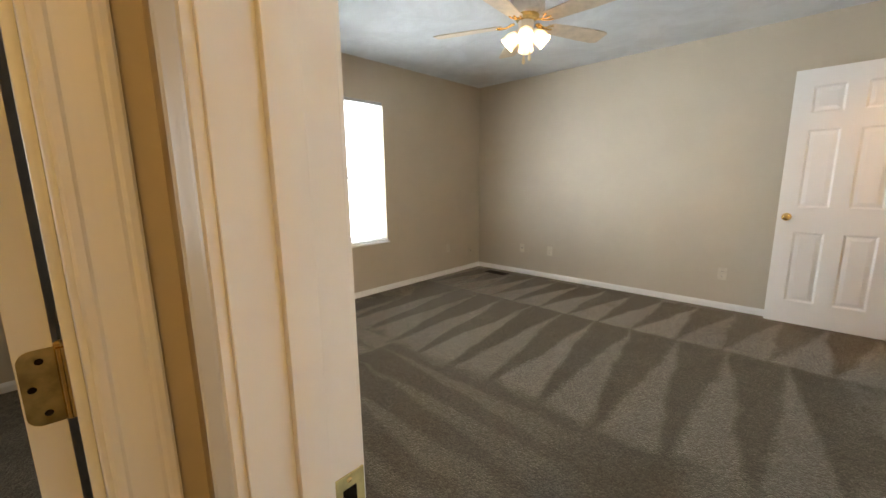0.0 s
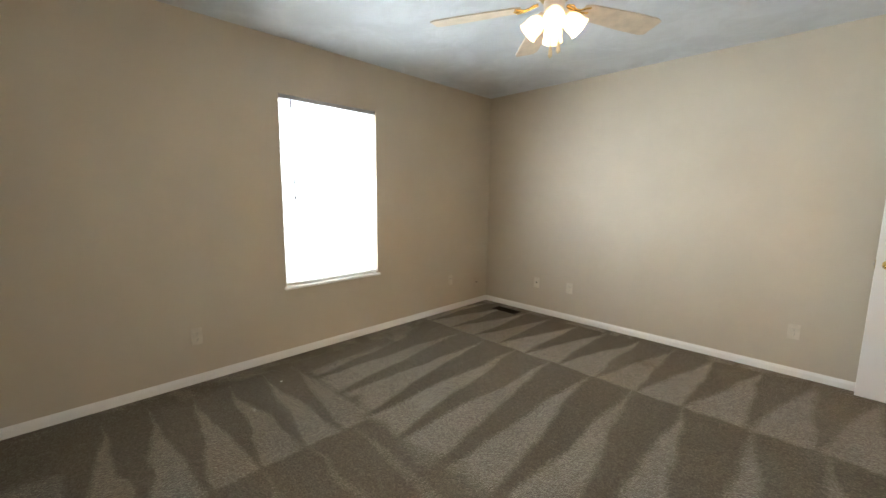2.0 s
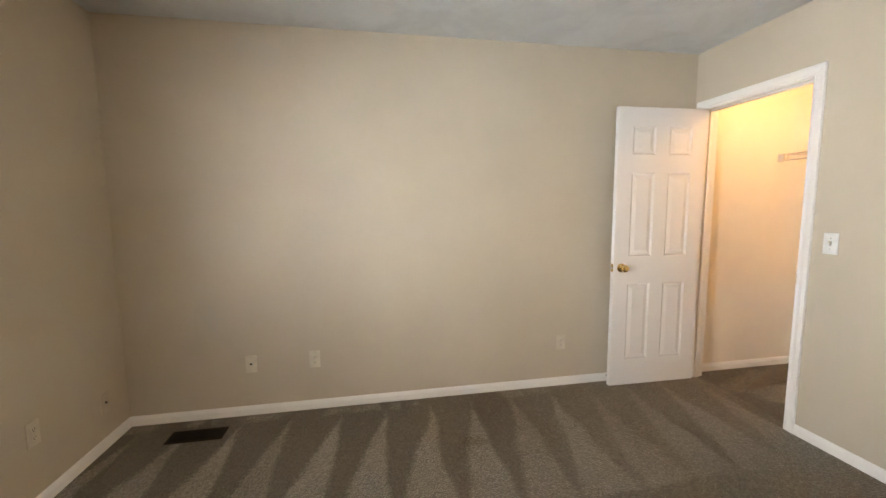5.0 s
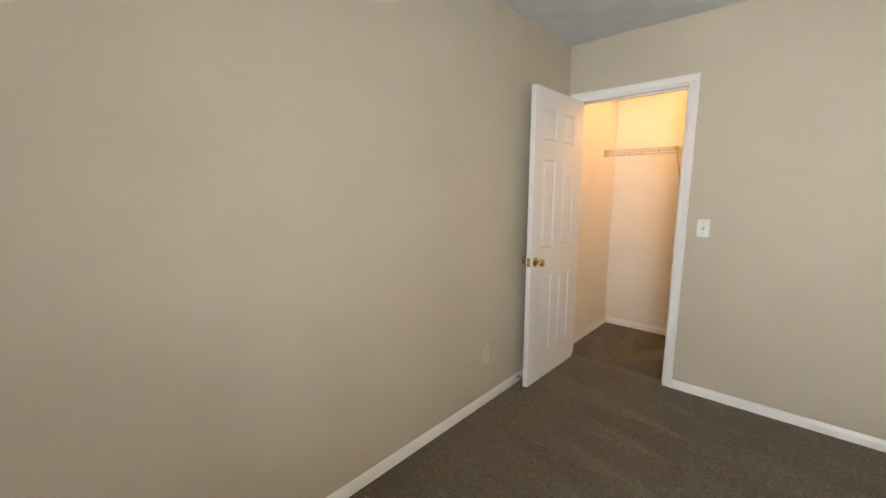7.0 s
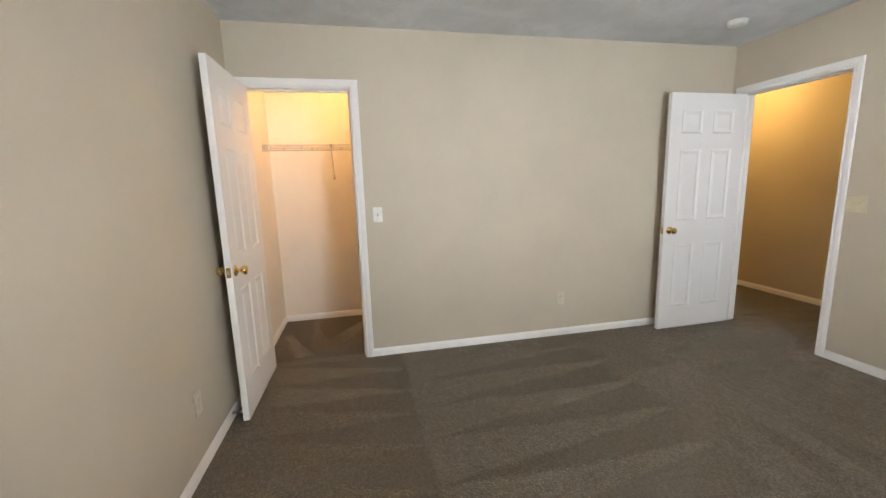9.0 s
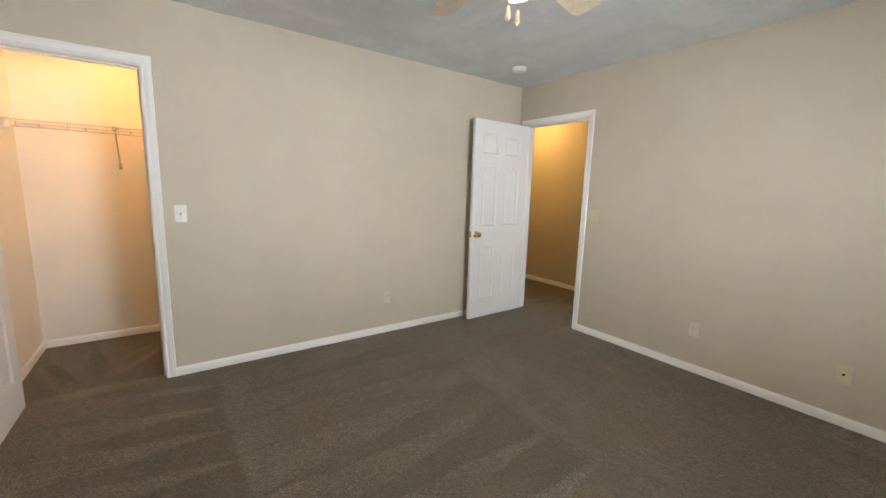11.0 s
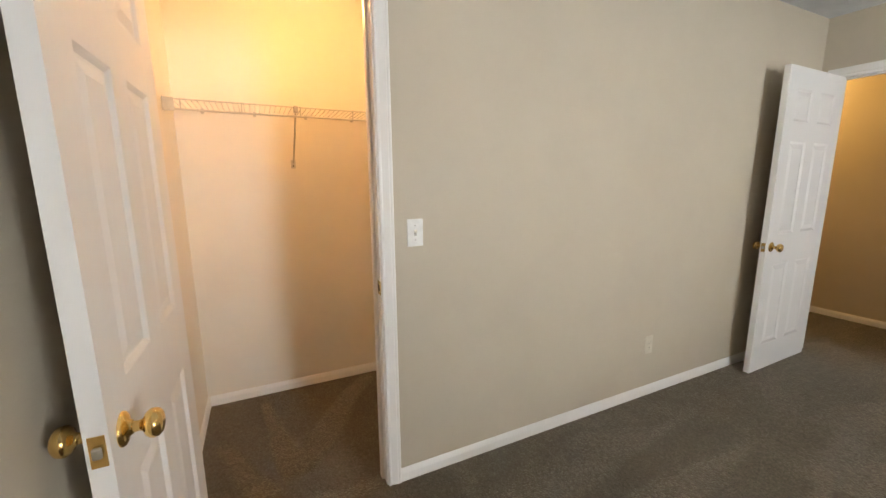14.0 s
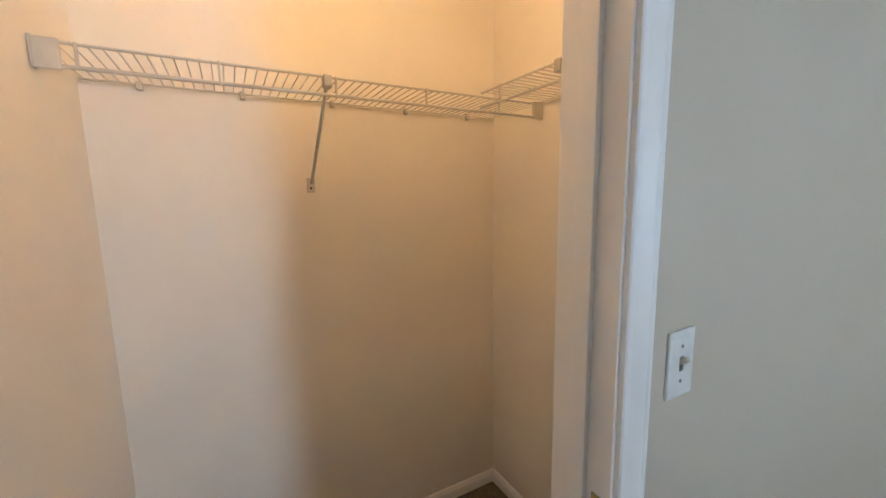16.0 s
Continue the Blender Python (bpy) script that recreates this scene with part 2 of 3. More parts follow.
def lit_glass(name, power, color=(1.0, 0.66, 0.33)):
    n = Nodes(name)
    v = n.noise(25.0)
    n.bsdf.inputs["Emission Color"].default_value = (*color, 1.0)
    n.bsdf.inputs["Emission Strength"].default_value = power
    return n.finish(n.mix(v, (0.85, 0.80, 0.70), (0.90, 0.86, 0.78)), 0.35)


WALL = wall_paint("greige eggshell wall paint", (0.565, 0.496, 0.394))
# Cream made lighter to even out the bulb light; brightness put into the colour.
CLOSET_WALL = wall_paint("cream closet wall paint lightened to spread bulb light", (0.83, 0.775, 0.68))
TRIM, DOOR, CEIL, CARPET = trim_paint(), door_paint(), ceiling_paint(), carpet()
BRASS = plain("polished brass", (0.78, 0.55, 0.22), 0.17, 1.0, 0.10)
DULL_BRASS = plain("tarnished brass", (0.54, 0.44, 0.20), 0.38, 1.0, 0.24)
STEEL = plain("dull steel", (0.46, 0.44, 0.41), 0.36, 1.0, 0.12)
# Near-black for jacks and screws, and for hole shade put in as solids.
DARK = plain("near-black for hole shade, jacks and screws", (0.012, 0.010, 0.008), 0.9, Specular_IOR_Level=0.05)
VENT = plain("brown enamelled steel", (0.016, 0.0095, 0.0055), 0.75, 0.0, 0.25, Specular_IOR_Level=0.08)
IVORY = plain("ivory plastic", (0.66, 0.605, 0.49), 0.36)
GREIGE = plain("greige painted plastic", (0.62, 0.56, 0.46), 0.42)
WHITE_PLASTIC = plain("white plastic", (0.80, 0.80, 0.78), 0.34)
ALMOND = plain("beige plastic", (0.62, 0.555, 0.38), 0.40)
VINYL = plain("white vinyl", (0.80, 0.80, 0.79), 0.38)
# White coating set to grey: the shade on the backlit wires is in the colour.
WIRE = plain("white vinyl-coated wire greyed for shade", (0.55, 0.53, 0.48), 0.36)
# Pale blades; the bulbs' warm glow on them is tinted into the colour.
BLADE = plain("whitewashed fan blade tinted by bulb glow", (0.66, 0.555, 0.425), 0.42, 0.0, 0.10, 14.0)
FAN_WHITE = plain("white enamel", (0.78, 0.76, 0.72), 0.30)
SLAT, GLASS = slat_plastic(), window_glass()
LIT, BULB = lit_glass("lit frosted lamp glass", 1.5), lit_glass("lit bulb glass", 300.0, (1.0, 0.74, 0.45))
CLOSET_BULB = lit_glass("lit closet bulb glass", 106.0, (1.0, 0.56, 0.22))


# ---- mesh helpers ----
def add_box(bm, a, b):
    """An axis-aligned box from corner a to corner b."""
    vs = [bm.verts.new((a[0] if i & 1 == 0 else b[0], a[1] if i & 2 == 0 else b[1], a[2] if i & 4 == 0 else b[2])) for i in range(8)]
    for f in ((0, 2, 3, 1), (4, 5, 7, 6), (0, 1, 5, 4), (2, 6, 7, 3), (0, 4, 6, 2), (1, 3, 7, 5)):
        bm.faces.new([vs[i] for i in f])
    return vs


def soft_box(a, b, r=0.002, seg=2):
    bm = bmesh.new()
    add_box(bm, a, b)
    bmesh.ops.recalc_face_normals(bm, faces=bm.faces[:])
    bmesh.ops.bevel(bm, geom=bm.edges[:], offset=r, segments=seg, profile=0.5, affect="EDGES")
    return bm


def add_tube(bm, pts, r, seg=8, caps=True):
    """A round tube through the points."""
    pts = [Vector(p) for p in pts]
    rings = []
    side = None
    for i, p in enumerate(pts):
        d = (pts[min(i + 1, len(pts) - 1)] - pts[max(i - 1, 0)]).normalized()
        if side is None:
            side = d.orthogonal().normalized()
        side = (side - d * side.dot(d)).normalized()
        up = d.cross(side)
        rad = r[i] if isinstance(r, (list, tuple)) else r
        rings.append([bm.verts.new(p + (side * math.cos(k * math.tau / seg) + up * math.sin(k * math.tau / seg)) * rad) for k in range(seg)])
    for a, b in zip(rings, rings[1:]):
        for k in range(seg):
            bm.faces.new((a[k], a[(k + 1) % seg], b[(k + 1) % seg], b[k]))
    if caps:
        bm.faces.new(rings[0][::-1])
        bm.faces.new(rings[-1])


def add_lathe(bm, profile, m=None, seg=28):
    """Turns (radius, height) points about z."""
    m = m or Matrix()
    rings = []
    for r, z in profile:
        if r < 1e-6:
            rings.append([bm.verts.new(m @ Vector((0, 0, z)))])
        else:
            rings.append([bm.verts.new(m @ Vector((r * math.cos(k * math.tau / seg), r * math.sin(k * math.tau / seg), z))) for k in range(seg)])
    for a, b in zip(rings, rings[1:]):
        for k in range(seg):
            j = (k + 1) % seg
            if len(a) == 1 and len(b) > 1:
                bm.faces.new((a[0], b[k], b[j]))
            elif len(b) == 1 and len(a) > 1:
                bm.faces.new((a[k], a[j], b[0]))
            elif len(a) > 1:
                bm.faces.new((a[k], a[j], b[j], b[k]))


def mesh_of(name, bm, material, smooth=None):
    bmesh.ops.recalc_face_normals(bm, faces=bm.faces[:])
    me = bpy.data.meshes.new(name)
    bm.to_mesh(me)
    bm.free()
    me.materials.append(material)
    if smooth:
        me.polygons.foreach_set("use_smooth", [True] * len(me.polygons))
        me.set_sharp_from_angle(angle=radians(smooth))
    return me


def part(name, bm, material, parent=None, label="", smooth=None):
    ob = new(name, mesh_of(name, bm, material, smooth))
    ob.parent = parent
    return tagged(ob, label)


def holder(name, m, label="", category="", kind="", group=""):
    ob = new(name)
    ob.matrix_world = m
    return tagged(ob, label, category, group, kind)


def structure(name, bm, material, label="", smooth=None):
    return tagged(part(name, bm, material, None, label, smooth), kind="structure")


def boxes(*pairs):
    bm = bmesh.new()
    for a, b in pairs:
        add_box(bm, a, b)
    return bm


# ---- walls, floor, ceiling ----
J = 0.019                       # jamb board, outside the clear opening
S2 = -3.9                       # far wall of the side room
structure("floor", boxes(((-0.15, S2, -0.12), (6.6, D, 0.0))), CARPET, "grey-brown cut-pile carpet with wedge-shaped vacuum marks")
structure("ceiling", boxes(((-0.15, S2, H), (6.6, D, H + 0.12))), CEIL, "white ceiling with stomp-brush plaster texture")
y0, y1, z0, z1 = WIN
structure("wall_west", boxes(((-0.15, y1, 0), (0, D, H)), ((-0.15, -2.02, 0), (0, y0, H)), ((-0.15, y0, 0), (0, y1, z0)), ((-0.15, y0, z1), (0, y1, H)),
                             ((-0.15, S2, 0), (0, -2.88, H)), ((-0.15, -2.88, 0), (0, -2.02, 0.65)), ((-0.15, -2.88, 2.05), (0, -2.02, H))), WALL,
          "greige painted drywall with one window opening")
structure("wall_north", boxes(((-0.15, D, 0), (5.17, D + 0.12, H))), WALL, "greige painted drywall")
structure("wall_east", boxes(((W, 0, 0), (W + T, CLOSET_Y - J, H)), ((W, CLOSET_Y + CLOSET_W + J, 0), (W + T, D, H)),
                             ((W, CLOSET_Y - J, HEAD + J), (W + T, CLOSET_Y + CLOSET_W + J, H))), WALL, "greige painted drywall with the closet doorway")
structure("wall_south", boxes(((0, -TS, 0), (ENTRY_X - J, 0, H)), ((ENTRY_X + ENTRY_W + J, -TS, 0), (6.6, 0, H)),
                              ((ENTRY_X - J, -TS, HEAD + J), (ENTRY_X + ENTRY_W + J, 0, H))), WALL, "greige painted drywall with the entry doorway")
structure("wall_closet_east", boxes(((CLO_E, CLO_S, 0), (CLO_E + 0.12, D, H))), CLOSET_WALL, "cream painted closet wall, lightened to spread the bulb light")
structure("wall_closet_south", boxes(((W + T, CLO_S - 0.12, 0), (CLO_E + 0.12, CLO_S, H))), CLOSET_WALL, "cream painted closet wall, lightened to spread the bulb light")
structure("wall_closet_lining", boxes(((W + T, D - 0.006, 0), (CLO_E, D - 0.001, H))), CLOSET_WALL, "cream painted closet side wall, lightened to spread the bulb light")
structure("wall_hall_south", boxes(((HALL_W - 0.12, HALL_S - 0.12, 0), (6.6, HALL_S, H))), WALL, "greige painted hall wall")
structure("wall_hall_east", boxes(((6.6, HALL_S - 0.12, 0), (6.72, 0, H))), WALL, "greige painted hall end wall")
structure("wall_hall_west", boxes(((HALL_W - 0.12, S2, 0), (HALL_W, HALL_S - 0.12, H)), ((HALL_W - 0.12, HALL_S, 0), (HALL_W, SIDE_Y - J, H)),
                                  ((HALL_W - 0.12, SIDE_Y + SIDE_W + J, 0), (HALL_W, -TS, H)),
                                  ((HALL_W - 0.12, SIDE_Y - J, HEAD + J), (HALL_W, SIDE_Y + SIDE_W + J, H))), WALL, "greige painted hall wall with a doorway")
structure("wall_side_room_south", boxes(((-0.15, S2 - 0.12, 0), (HALL_W, S2, H))), WALL, "greige painted wall of the side room")

# ---- trim ----
CASING = ((0.0, 0.0), (0.0, 0.0085), (0.003, 0.0105), (0.010, 0.0112), (0.0135, 0.0085), (0.018, 0.0085), (0.026, 0.0120),
          (0.040, 0.0155), (0.044, 0.0140), (0.048, 0.0162), (0.054, 0.0158), (0.057, 0.0130), (0.057, 0.0))
BASE = ((0.0, 0.0), (0.0, 0.0120), (0.040, 0.0120), (0.045, 0.0095), (0.050, 0.0090), (0.057, 0.0055), (0.062, 0.0030), (0.062, 0.0))


def add_moulding(bm, profile, start, end, across, out, mitre0=0.0, mitre1=0.0):
    """A strip from start to end; the profile's first number runs across, its second out of the wall."""
    start, end, across, out = Vector(start), Vector(end), Vector(across), Vector(out)
    d = (end - start).normalized()
    a = [bm.verts.new(start + across * w + out * h - d * w * mitre0) for w, h in profile]
    b = [bm.verts.new(end + across * w + out * h + d * w * mitre1) for w, h in profile]
    n = len(profile)
    for i in range(n):
        bm.faces.new((a[i], a[(i + 1) % n], b[(i + 1) % n], b[i]))
    bm.faces.new(a[::-1])
    bm.faces.new(b)


def moulding(name, profile, start, end, across, out, parent=None, mitre0=0.0, mitre1=0.0, label=""):
    bm = bmesh.new()
    add_moulding(bm, profile, start, end, across, out, mitre0, mitre1)
    return part(name, bm, TRIM, parent, label, 25)


def baseboard(start, end, out):
    ob = moulding("baseboard", BASE, (*start, 0.0), (*end, 0.0), (0, 0, 1), (*out, 0))
    return tagged(ob, "white painted wooden baseboard on the carpet", kind="structure")


CO = 0.063                      # casing width and reveal
baseboard((0, D), (W, D), (0, -1))
baseboard((0, 0), (0, D - 0.012), (1, 0))
baseboard((0.012, 0), (ENTRY_X - CO, 0), (0, 1))
baseboard((W, 0.012), (W, CLOSET_Y - CO), (-1, 0))
baseboard((W + T, D - 0.006), (CLO_E, D - 0.006), (0, -1))
baseboard((CLO_E, CLO_S), (CLO_E, D - 0.018), (-1, 0))
baseboard((W + T, CLO_S), (CLO_E - 0.012, CLO_S), (0, 1))
baseboard((HALL_W, HALL_S), (6.6, HALL_S), (0, 1))
baseboard((ENTRY_X + ENTRY_W + CO, -TS), (6.6, -TS), (0, -1))
baseboard((0, S2), (0, -TS), (1, 0))


def door_frame(name, m, w, t, strike_side, label, zs=0.919):
    """Jambs, stops, casings and a strike plate. Local x runs along the opening, +y out of the side that the door lies flush with."""
    top = holder(name, m, label, kind="structure")
    for x, s in ((0, -1), (w, 1)):
        part("jamb", soft_box((min(x, x + s * 0.018), -t, 0), (max(x, x + s * 0.018), 0, HEAD), 0.0012), TRIM, top)
        part("door_stop_strip", soft_box((min(x, x - s * 0.011), -0.076, 0), (max(x, x - s * 0.011), -0.043, HEAD - 0.011), 0.0016, 2), TRIM, top, smooth=40)
        for y, o in ((0, 1), (-t, -1)):
            e = x + s * 0.006
            moulding("casing", CASING, (e, y, 0), (e, y, HEAD + 0.006), (s, 0, 0), (0, o, 0), top, 0.0, 1.0)
    part("head_jamb", soft_box((-0.018, -t, HEAD), (w + 0.018, 0, HEAD + 0.018), 0.0012), TRIM, top)
    part("head_stop_strip", soft_box((0, -0.076, HEAD - 0.011), (w, -0.043, HEAD), 0.003, 3), TRIM, top, smooth=40)
    for y, o in ((0, 1), (-t, -1)):
        moulding("head_casing", CASING, (-0.006, y, HEAD + 0.006), (w + 0.006, y, HEAD + 0.006), (0, 0, 1), (0, o, 0), top, 1.0, 1.0)
    x, s = (0, 1) if strike_side == 0 else (w, -1)
    xa, xb = sorted((x - s * 0.001, x + s * 0.0016))
    plate = part("strike_plate", soft_box((xa, -0.034, zs - 0.029), (xb, 0.003, zs + 0.029), 0.0007), DULL_BRASS, top, "tarnished brass strike plate")
    xa, xb = sorted((x, x + s * 0.0021))
    part("latch_hole", soft_box((xa, -0.026, zs - 0.012), (xb, -0.008, zs + 0.012), 0.0004), DARK, plate)
    for z in (zs - 0.022, zs + 0.022):
        bm = bmesh.new()
        add_lathe(bm, ((0, 0.0026), (0.003, 0.0024), (0.0038, 0.0010)), pose(x, -0.017, z, 0, 90 * s, 0), 10)
        part("screw", bm, BRASS, plate)
    return top


door_frame("door_frame_entry", pose(ENTRY_X, 0, 0), ENTRY_W, TS, 0, "white painted door frame with moulded casing and brass strike plate", 0.880)
door_frame("door_frame_closet", pose(W, CLOSET_Y, 0, 0, 0, 90), CLOSET_W, T, 0, "white painted closet door frame with moulded casing")
door_frame("door_frame_side_room", pose(HALL_W - 0.12, SIDE_Y, 0, 0, 0, 90), SIDE_W, 0.12, 0, "white painted door frame off the hall")


# ---- doors ----
def door_skin(bm, w, y, s, rows, cols):
    """One moulded face of a six-panel door at depth y; s is the way out of it."""
    xs = [0.0] + [v for c in cols for v in c] + [w]
    zs = [0.012] + [v for r in rows for v in r] + [2.044]
    grid = {(i, k): bm.verts.new((x, y, z)) for i, x in enumerate(xs) for k, z in enumerate(zs)}
    steps = ((0.006, -0.0035), (0.013, -0.0085), (0.020, -0.0085), (0.045, -0.0025))
    for i in range(len(xs) - 1):
        for k in range(len(zs) - 1):
            ring = [grid[i, k], grid[i + 1, k], grid[i + 1, k + 1], grid[i, k + 1]]
            if i % 2 and k % 2:
                for inset, depth in steps:
                    xa, xb, za, zb = xs[i] + inset, xs[i + 1] - inset, zs[k] + inset, zs[k + 1] - inset
                    inner = [bm.verts.new((px, y + s * depth, pz)) for px, pz in ((xa, za), (xb, za), (xb, zb), (xa, zb))]
                    for q in range(4):
                        bm.faces.new((ring[q], ring[(q + 1) % 4], inner[(q + 1) % 4], inner[q]))
                    ring = inner
            bm.faces.new(ring)
    n, h = len(xs) - 1, len(zs) - 1
    return [grid[i, 0] for i in range(n + 1)] + [grid[n, k] for k in range(1, h + 1)] + [grid[i, h] for i in range(n - 1, -1, -1)] + [grid[0, k] for k in range(h - 1, 0, -1)]


def knob_set(slab, x, y, s, z=0.905):
    """A brass rosette with a turned oval knob, standing out of the face at y."""
    m = pose(x, y, z, -90 * s, 0, 0)
    bm = bmesh.new()
    add_lathe(bm, ((0, 0), (0.0325, 0), (0.0325, 0.002), (0.030, 0.0055), (0.024, 0.008), (0.016, 0.010), (0.0125, 0.016), (0, 0.016)), m)
    rosette = part("rosette", bm, BRASS, slab, "polished brass rosette", 50)
    bm = bmesh.new()
    add_lathe(bm, ((0.0105, 0.010), (0.0098, 0.026), (0.0125, 0.032), (0.0215, 0.036), (0.0268, 0.043), (0.0275, 0.049), (0.0255, 0.056), (0.0195, 0.0615), (0.010, 0.064), (0, 0.0645)), m)
    part("knob", bm, BRASS, rosette, "polished brass round knob", 60)


def leaf_bm(z):
    """A hinge leaf with two rounded corners, let into the door's edge."""
    bm = bmesh.new()
    r, ya, yb, h = 0.014, 0.0055, 0.0390, 0.0475
    outline = [(ya, -h), (yb - r, -h)] + [(yb - r + r * math.sin(k * math.pi / 12), -h + r - r * math.cos(k * math.pi / 12)) for k in range(1, 7)]
    outline += [(y, -q) for y, q in outline[::-1]]
    front = [bm.verts.new((0.0010, y, z + q)) for y, q in outline]
    back = [bm.verts.new((0.0034, y, z + q)) for y, q in outline]
    bm.faces.new(front)
    bm.faces.new(back[::-1])
    for i in range(len(front)):
        j = (i + 1) % len(front)
        bm.faces.new((front[i], front[j], back[j], back[i]))
    return bm


def door(name, m, w, label):
    top = holder(name, m, label, kind="structure")
    pw = (w - 0.004 - 0.115 * 2 - 0.105) / 2
    cols = ((0.115, 0.115 + pw), (0.22 + pw, 0.22 + 2 * pw))
    rows = ((0.205, 0.785), (0.985, 1.590), (1.715, 1.915))
    bm = bmesh.new()
    a = door_skin(bm, w - 0.004, 0.006, -1, rows, cols)
    b = door_skin(bm, w - 0.004, 0.041, 1, rows, cols)
    for i in range(len(a)):
        j = (i + 1) % len(a)
        bm.faces.new((a[i], a[j], b[j], b[i]))
    for v in bm.verts:
        v.co.x += 0.003
    slab = part("door_slab", bm, DOOR, top)
    bx = w - 0.061
    knob_set(slab, bx, 0.006, -1)
    knob_set(slab, bx, 0.041, 1)
    plate = part("latch_plate", soft_box((w - 0.0015, 0.0115, 0.876), (w + 0.0008, 0.0355, 0.934), 0.0008), BRASS, slab, "brass latch plate")
    bm = soft_box((w, 0.0165, 0.895), (w + 0.009, 0.0305, 0.915), 0.003)
    part("latch_bolt", bm, STEEL, plate)
    for z in (0.24, 1.0, 1.80):
        hinge = part("hinge", leaf_bm(z), DULL_BRASS, slab, "tarnished brass butt hinge")
        bm = bmesh.new()
        add_tube(bm, [(0, 0, z - 0.046), (0, 0, z + 0.046)], 0.0062, 12)
        add_lathe(bm, ((0.0045, 0.046), (0.0062, 0.048), (0.006, 0.052), (0.003, 0.0545), (0, 0.055)), pose(0, 0, z), 12)
        part("hinge_barrel", bm, BRASS, hinge, smooth=40)
        for dz, dy in ((-0.033, 0.017), (0.0, 0.027), (0.033, 0.017)):
            bm = bmesh.new()
            add_lathe(bm, ((0, 0.0022), (0.0030, 0.0020), (0.0042, 0.0004)), pose(0.0012, dy + 0.003, z + dz, 0, -90, 0), 10)
            part("hinge_screw", bm, VENT, hinge)
    return top


door("door_entry", pose(ENTRY_X + ENTRY_W + 0.001, 0.007, 0, 0, 0, 90.8), 0.762, "open white six-panel entry door with brass knobs beside the wall")
door("door_closet", pose(W - 0.007, CLOSET_Y + CLOSET_W + 0.001, 0, 0, 0, 179.3), 0.708, "open white six-panel closet door with brass knobs")
door("door_side_room", pose(HALL_W - 0.127, SIDE_Y + SIDE_W - 0.014, 0, 0, 0, 178), 0.762, "open white six-panel door off the hall")


# ---- window ----
def window_unit():
    y0, y1, z0, z1 = WIN
    top = holder("window_1", pose(0, 0, 0), "white vinyl double-hung window with a painted sill", kind="structure")
    frame_ = boxes(((-0.135, y0, z0), (-0.085, y0 + 0.035, z1)), ((-0.135, y1 - 0.035, z0), (-0.085, y1, z1)),
                   ((-0.135, y0 + 0.035, z0), (-0.085, y1 - 0.035, z0 + 0.035)), ((-0.135, y0 + 0.035, z1 - 0.035), (-0.085, y1 - 0.035, z1)))
    part("window_frame", frame_, VINYL, top)
    zm = 1.285
    for x, za, zb in ((-0.126, zm - 0.02, z1 - 0.035), (-0.104, z0 + 0.035, zm + 0.02)):
        ya, yb = y0 + 0.036, y1 - 0.036
        sash = part("sash", boxes(((x - 0.01, ya, za), (x + 0.01, ya + 0.035, zb)), ((x - 0.01, yb - 0.035, za), (x + 0.01, yb, zb)),
                                  ((x - 0.01, ya + 0.035, za), (x + 0.01, yb - 0.035, za + 0.038)), ((x - 0.01, ya + 0.035, zb - 0.038), (x + 0.01, yb - 0.035, zb))), VINYL, top)
        pane = part("pane", boxes(((x - 0.002, ya + 0.033, za + 0.036), (x + 0.002, yb - 0.033, zb - 0.036))), GLASS, sash)
        pane.visible_shadow = False
    part("window_sill", soft_box((-0.085, y0 - 0.016, z0 - 0.020), (0.026, y1 + 0.018, z0 + 0.001), 0.004, 3), TRIM, top, "white painted sill", 40)


window_unit()


